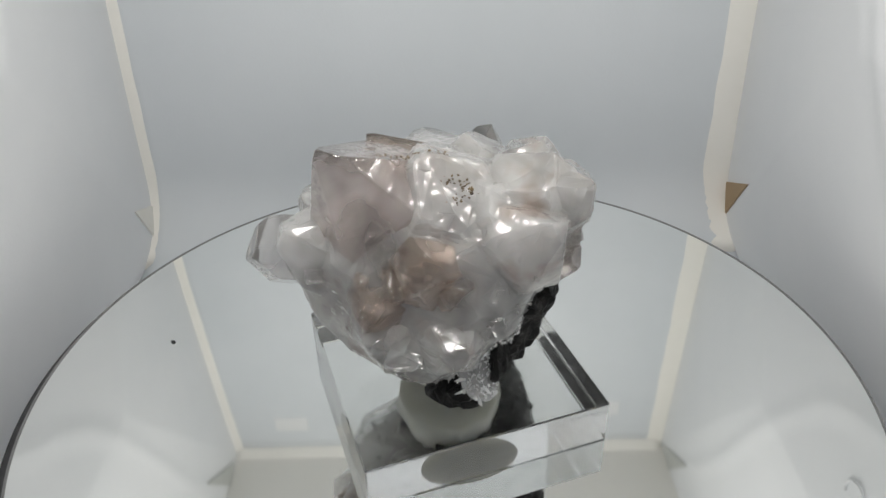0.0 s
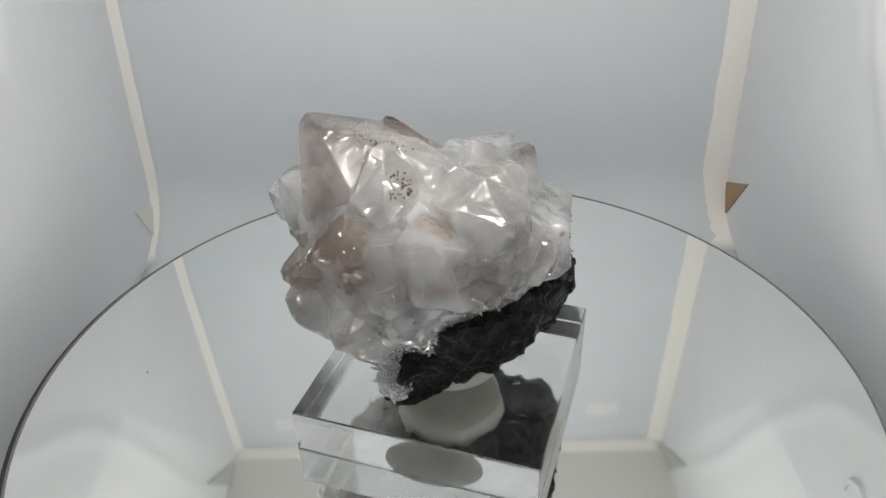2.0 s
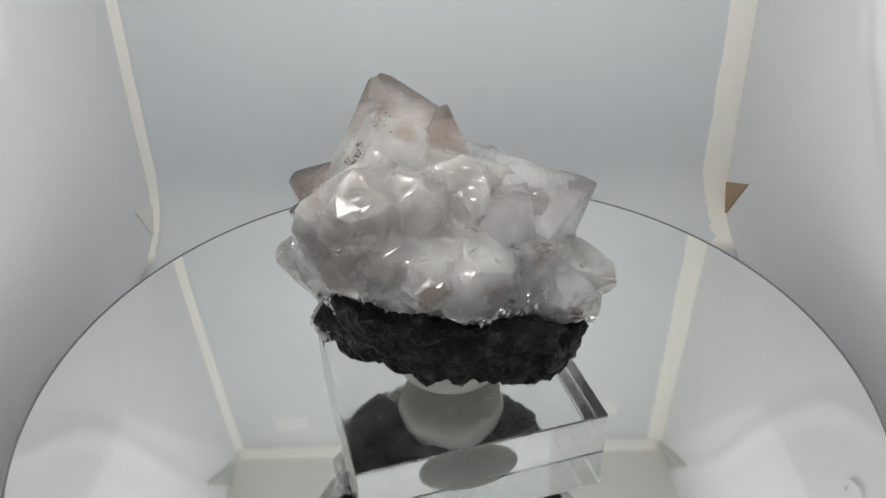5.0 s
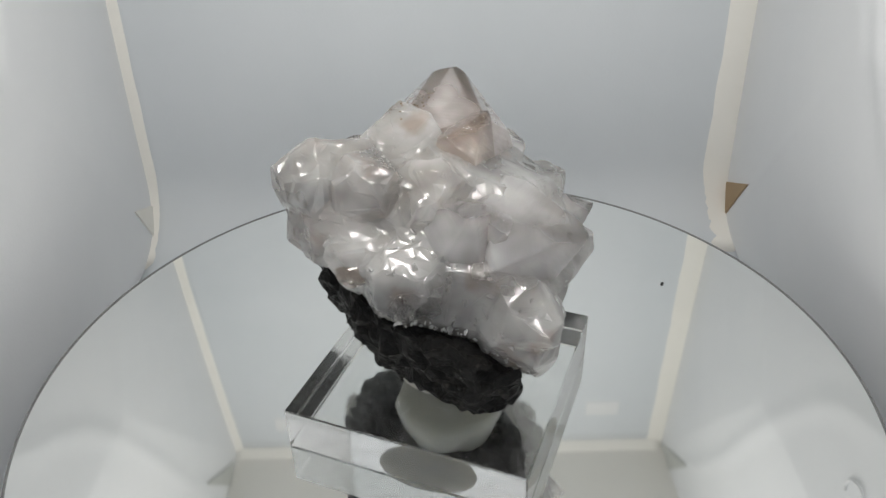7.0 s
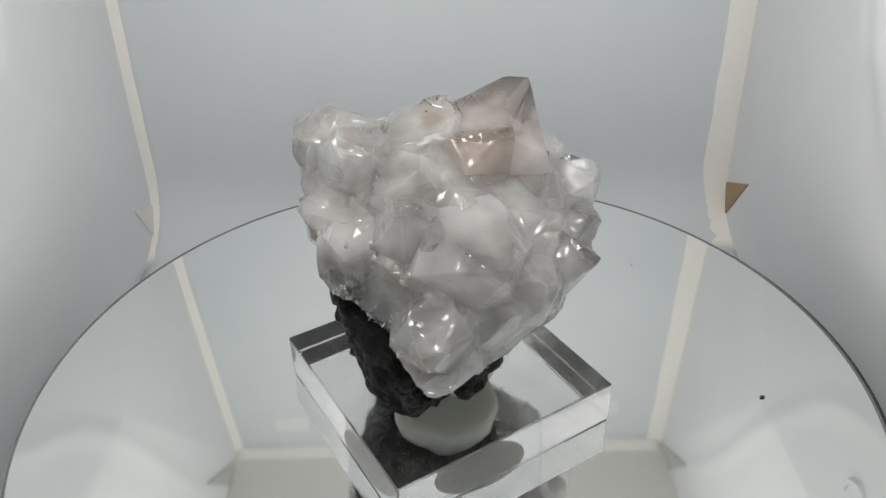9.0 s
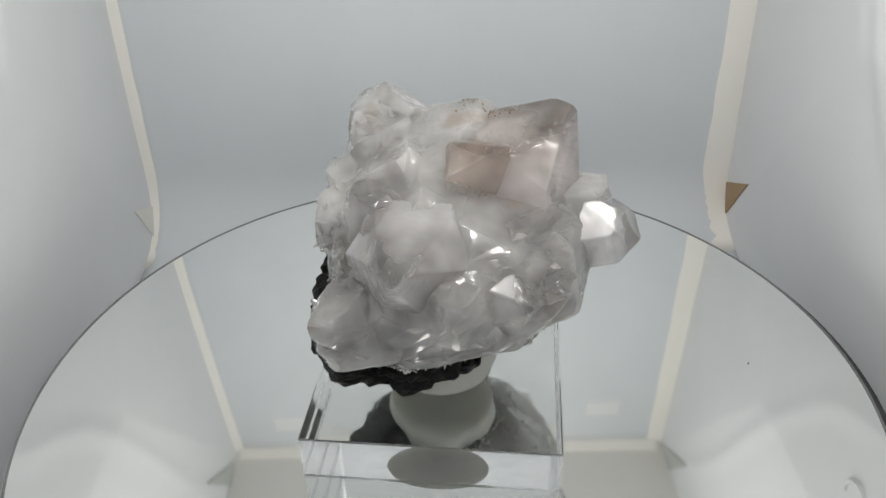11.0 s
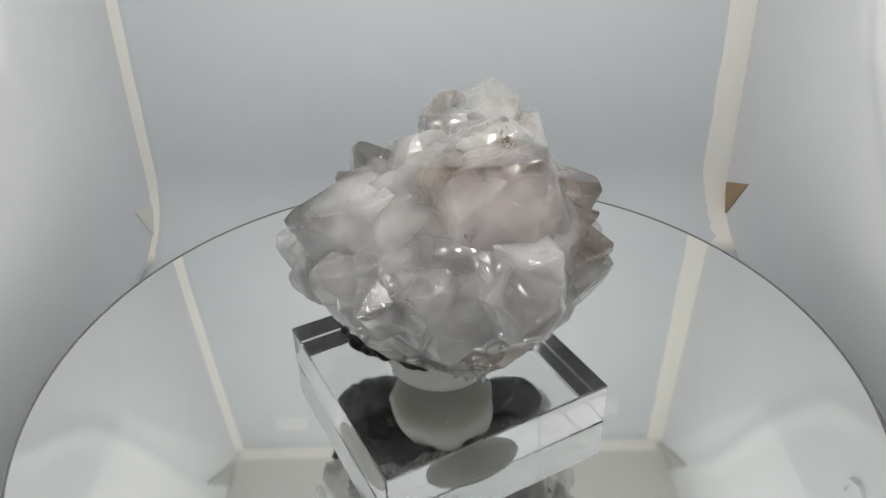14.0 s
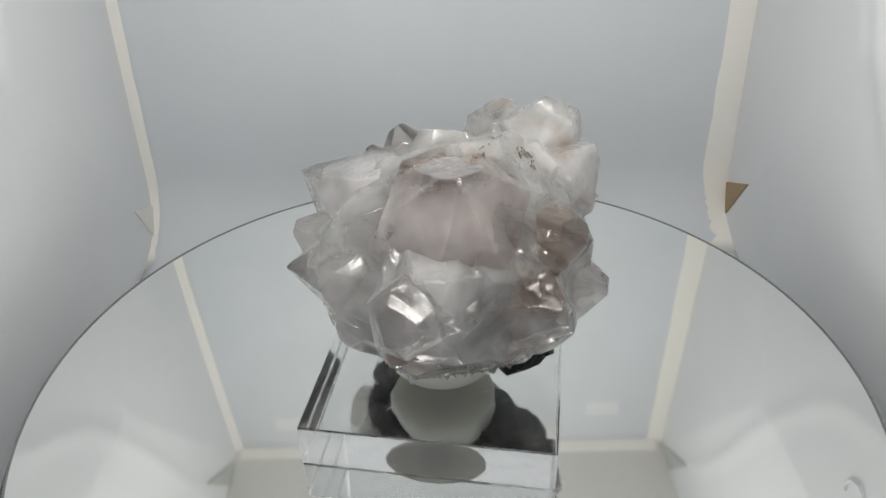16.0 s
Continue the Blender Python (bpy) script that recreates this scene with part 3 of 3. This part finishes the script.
def inclusions(parent):
    """Rusty and dark grains strewn in a hooked line over the wide face and along its crest."""
    rnd = random.Random(21)
    bpy.context.view_layer.update()
    deps = bpy.context.evaluated_depsgraph_get()
    skins = [(BVHTree.FromObject(o, deps), o.matrix_basis) for o in parent.children if o.name.startswith(("crystal", "quartz_mass"))]
    whole = bmesh.new()
    toward = Vector((0.05, -0.55, 0.83)).normalized()
    for k in range(95):
        u = rnd.random()
        if k < 62:
            a = radians(-70 + 150 * u)
            p = Vector((-1.0 + 6.0 * math.cos(a), -15.5 - 1.0 * math.sin(a), 59.5 + 4.5 * math.sin(a)))
        else:
            p = Vector((-10 + 12 * u, -10.0, 62.5))
        p += Vector((rnd.gauss(0, 0.5), rnd.gauss(0, 0.5), rnd.gauss(0, 0.5)))
        best = None
        for skin, m in skins:
            inv = m.inverted()
            hit, _, _, _ = skin.ray_cast(inv @ (p * MM + toward * 0.03), inv.to_3x3() @ -toward)
            if hit is not None:
                hit = m @ hit
                if best is None or hit.dot(toward) > best.dot(toward):
                    best = hit
        if best is None:
            continue
        bm = bmesh.new()
        bmesh.ops.create_icosphere(bm, subdivisions=1, radius=rnd.uniform(0.08, 0.24) * MM)
        bm.transform(Matrix.Translation(best) @ Euler((rnd.uniform(0, 6), rnd.uniform(0, 6), 0)).to_matrix().to_4x4() @ Matrix.Diagonal((1.6, 1.0, 0.7, 1)))
        me = finish(bm, "piece")
        whole.from_mesh(me)
        bpy.data.meshes.remove(me)
    tagged(part("rust_grains", whole, RUST, parent, "rusty brown mineral grains"), kind="stuff")


SPECIMEN = mineral_specimen()
inclusions(SPECIMEN)


# ---- dust ----
def dust_speck(x, y, r, seed):
    rnd = random.Random(seed)
    root = empty("dust_speck")
    bm = bmesh.new()
    bmesh.ops.create_icosphere(bm, subdivisions=2, radius=1)
    for v in bm.verts:
        v.co = Vector((x + v.co.x * r * 1.4, y + v.co.y * r, 0.0001 + (v.co.z + 0.6) * r * 0.5)) + Vector((rnd.uniform(-1, 1), rnd.uniform(-1, 1), 0)) * r * 0.15
    part("grain", bm, BLACK, root)
    return tagged(root, "dark speck of dust on the mirror", "dust", "dust specks")


SPECKS = [dust_speck(-0.0659, 0.0190, 0.00042, 1), dust_speck(-0.0600, -0.0350, 0.00014, 4)]


def lint():
    """Pale fibres and crumbs on top of the block, round the putty."""
    rnd = random.Random(12)
    out = []
    for k in range(16):
        a, r = rnd.uniform(0, 6.28), rnd.uniform(0.0135, 0.0235)
        x, y = r * math.cos(a), r * math.sin(a)
        root = empty("lint")
        bm = bmesh.new()
        w, n = rnd.uniform(0.00003, 0.00006), 6
        length = rnd.uniform(0.0004, 0.0009) if k % 3 else rnd.uniform(0.0015, 0.003)
        turn, bend = rnd.uniform(0, 6.28), rnd.uniform(-1.2, 1.2)
        rows, px, py = [], x, y
        for i in range(n):
            turn += bend / n
            px, py = px + math.cos(turn) * length / n, py + math.sin(turn) * length / n
            side = Vector((-math.sin(turn), math.cos(turn), 0)) * w
            c = Vector((px, py, 0.01005))
            rows.append([bm.verts.new(c + side), bm.verts.new(c - side), bm.verts.new(c + Vector((0, 0, 1.6 * w)))])
        for p, q in zip(rows, rows[1:]):
            for i in range(3):
                j = (i + 1) % 3
                bm.faces.new((p[i], p[j], q[j], q[i]))
        bm.faces.new(rows[0])
        bm.faces.new(rows[-1])
        part("fibre", bm, TAPE, root)
        out.append(tagged(root, "pale fibre of lint on the acrylic block", "lint", "lint on the block"))
    return out


SPECKS += lint()


def cable_end():
    """A short grey loop of cable on the side wall."""
    pts = [(0.0042, 0.0420), (0.0050, 0.0410), (0.0048, 0.0392), (0.0025, 0.0373), (0.0, 0.0370), (-0.0020, 0.0378)]
    curve = bpy.data.curves.new("cable_loop", "CURVE")
    curve.dimensions, curve.bevel_depth, curve.bevel_resolution = "3D", 0.00032, 3
    sp = curve.splines.new("BEZIER")
    sp.bezier_points.add(len(pts) - 1)
    for b, (y, z) in zip(sp.bezier_points, pts):
        b.co = (side_x(1, y, z) - 0.0005, y, z)
        b.handle_left_type = b.handle_right_type = "AUTO"
    ob = new("cable_loop", curve)
    curve.materials.append(SEAM)
    tagged(ob, "short pale grey loop of cable on the side wall", "cable")


cable_end()


def motions():
    for thing in (TABLE, BLOCK, PUTTY_BLOB, SPECIMEN, *SPECKS):
        at = thing.matrix_basis.copy()
        walk(thing, [(float(t), at @ pose(0, 0, 0, 0, 0, -SPIN * t)) for t in range(17)])


motions()
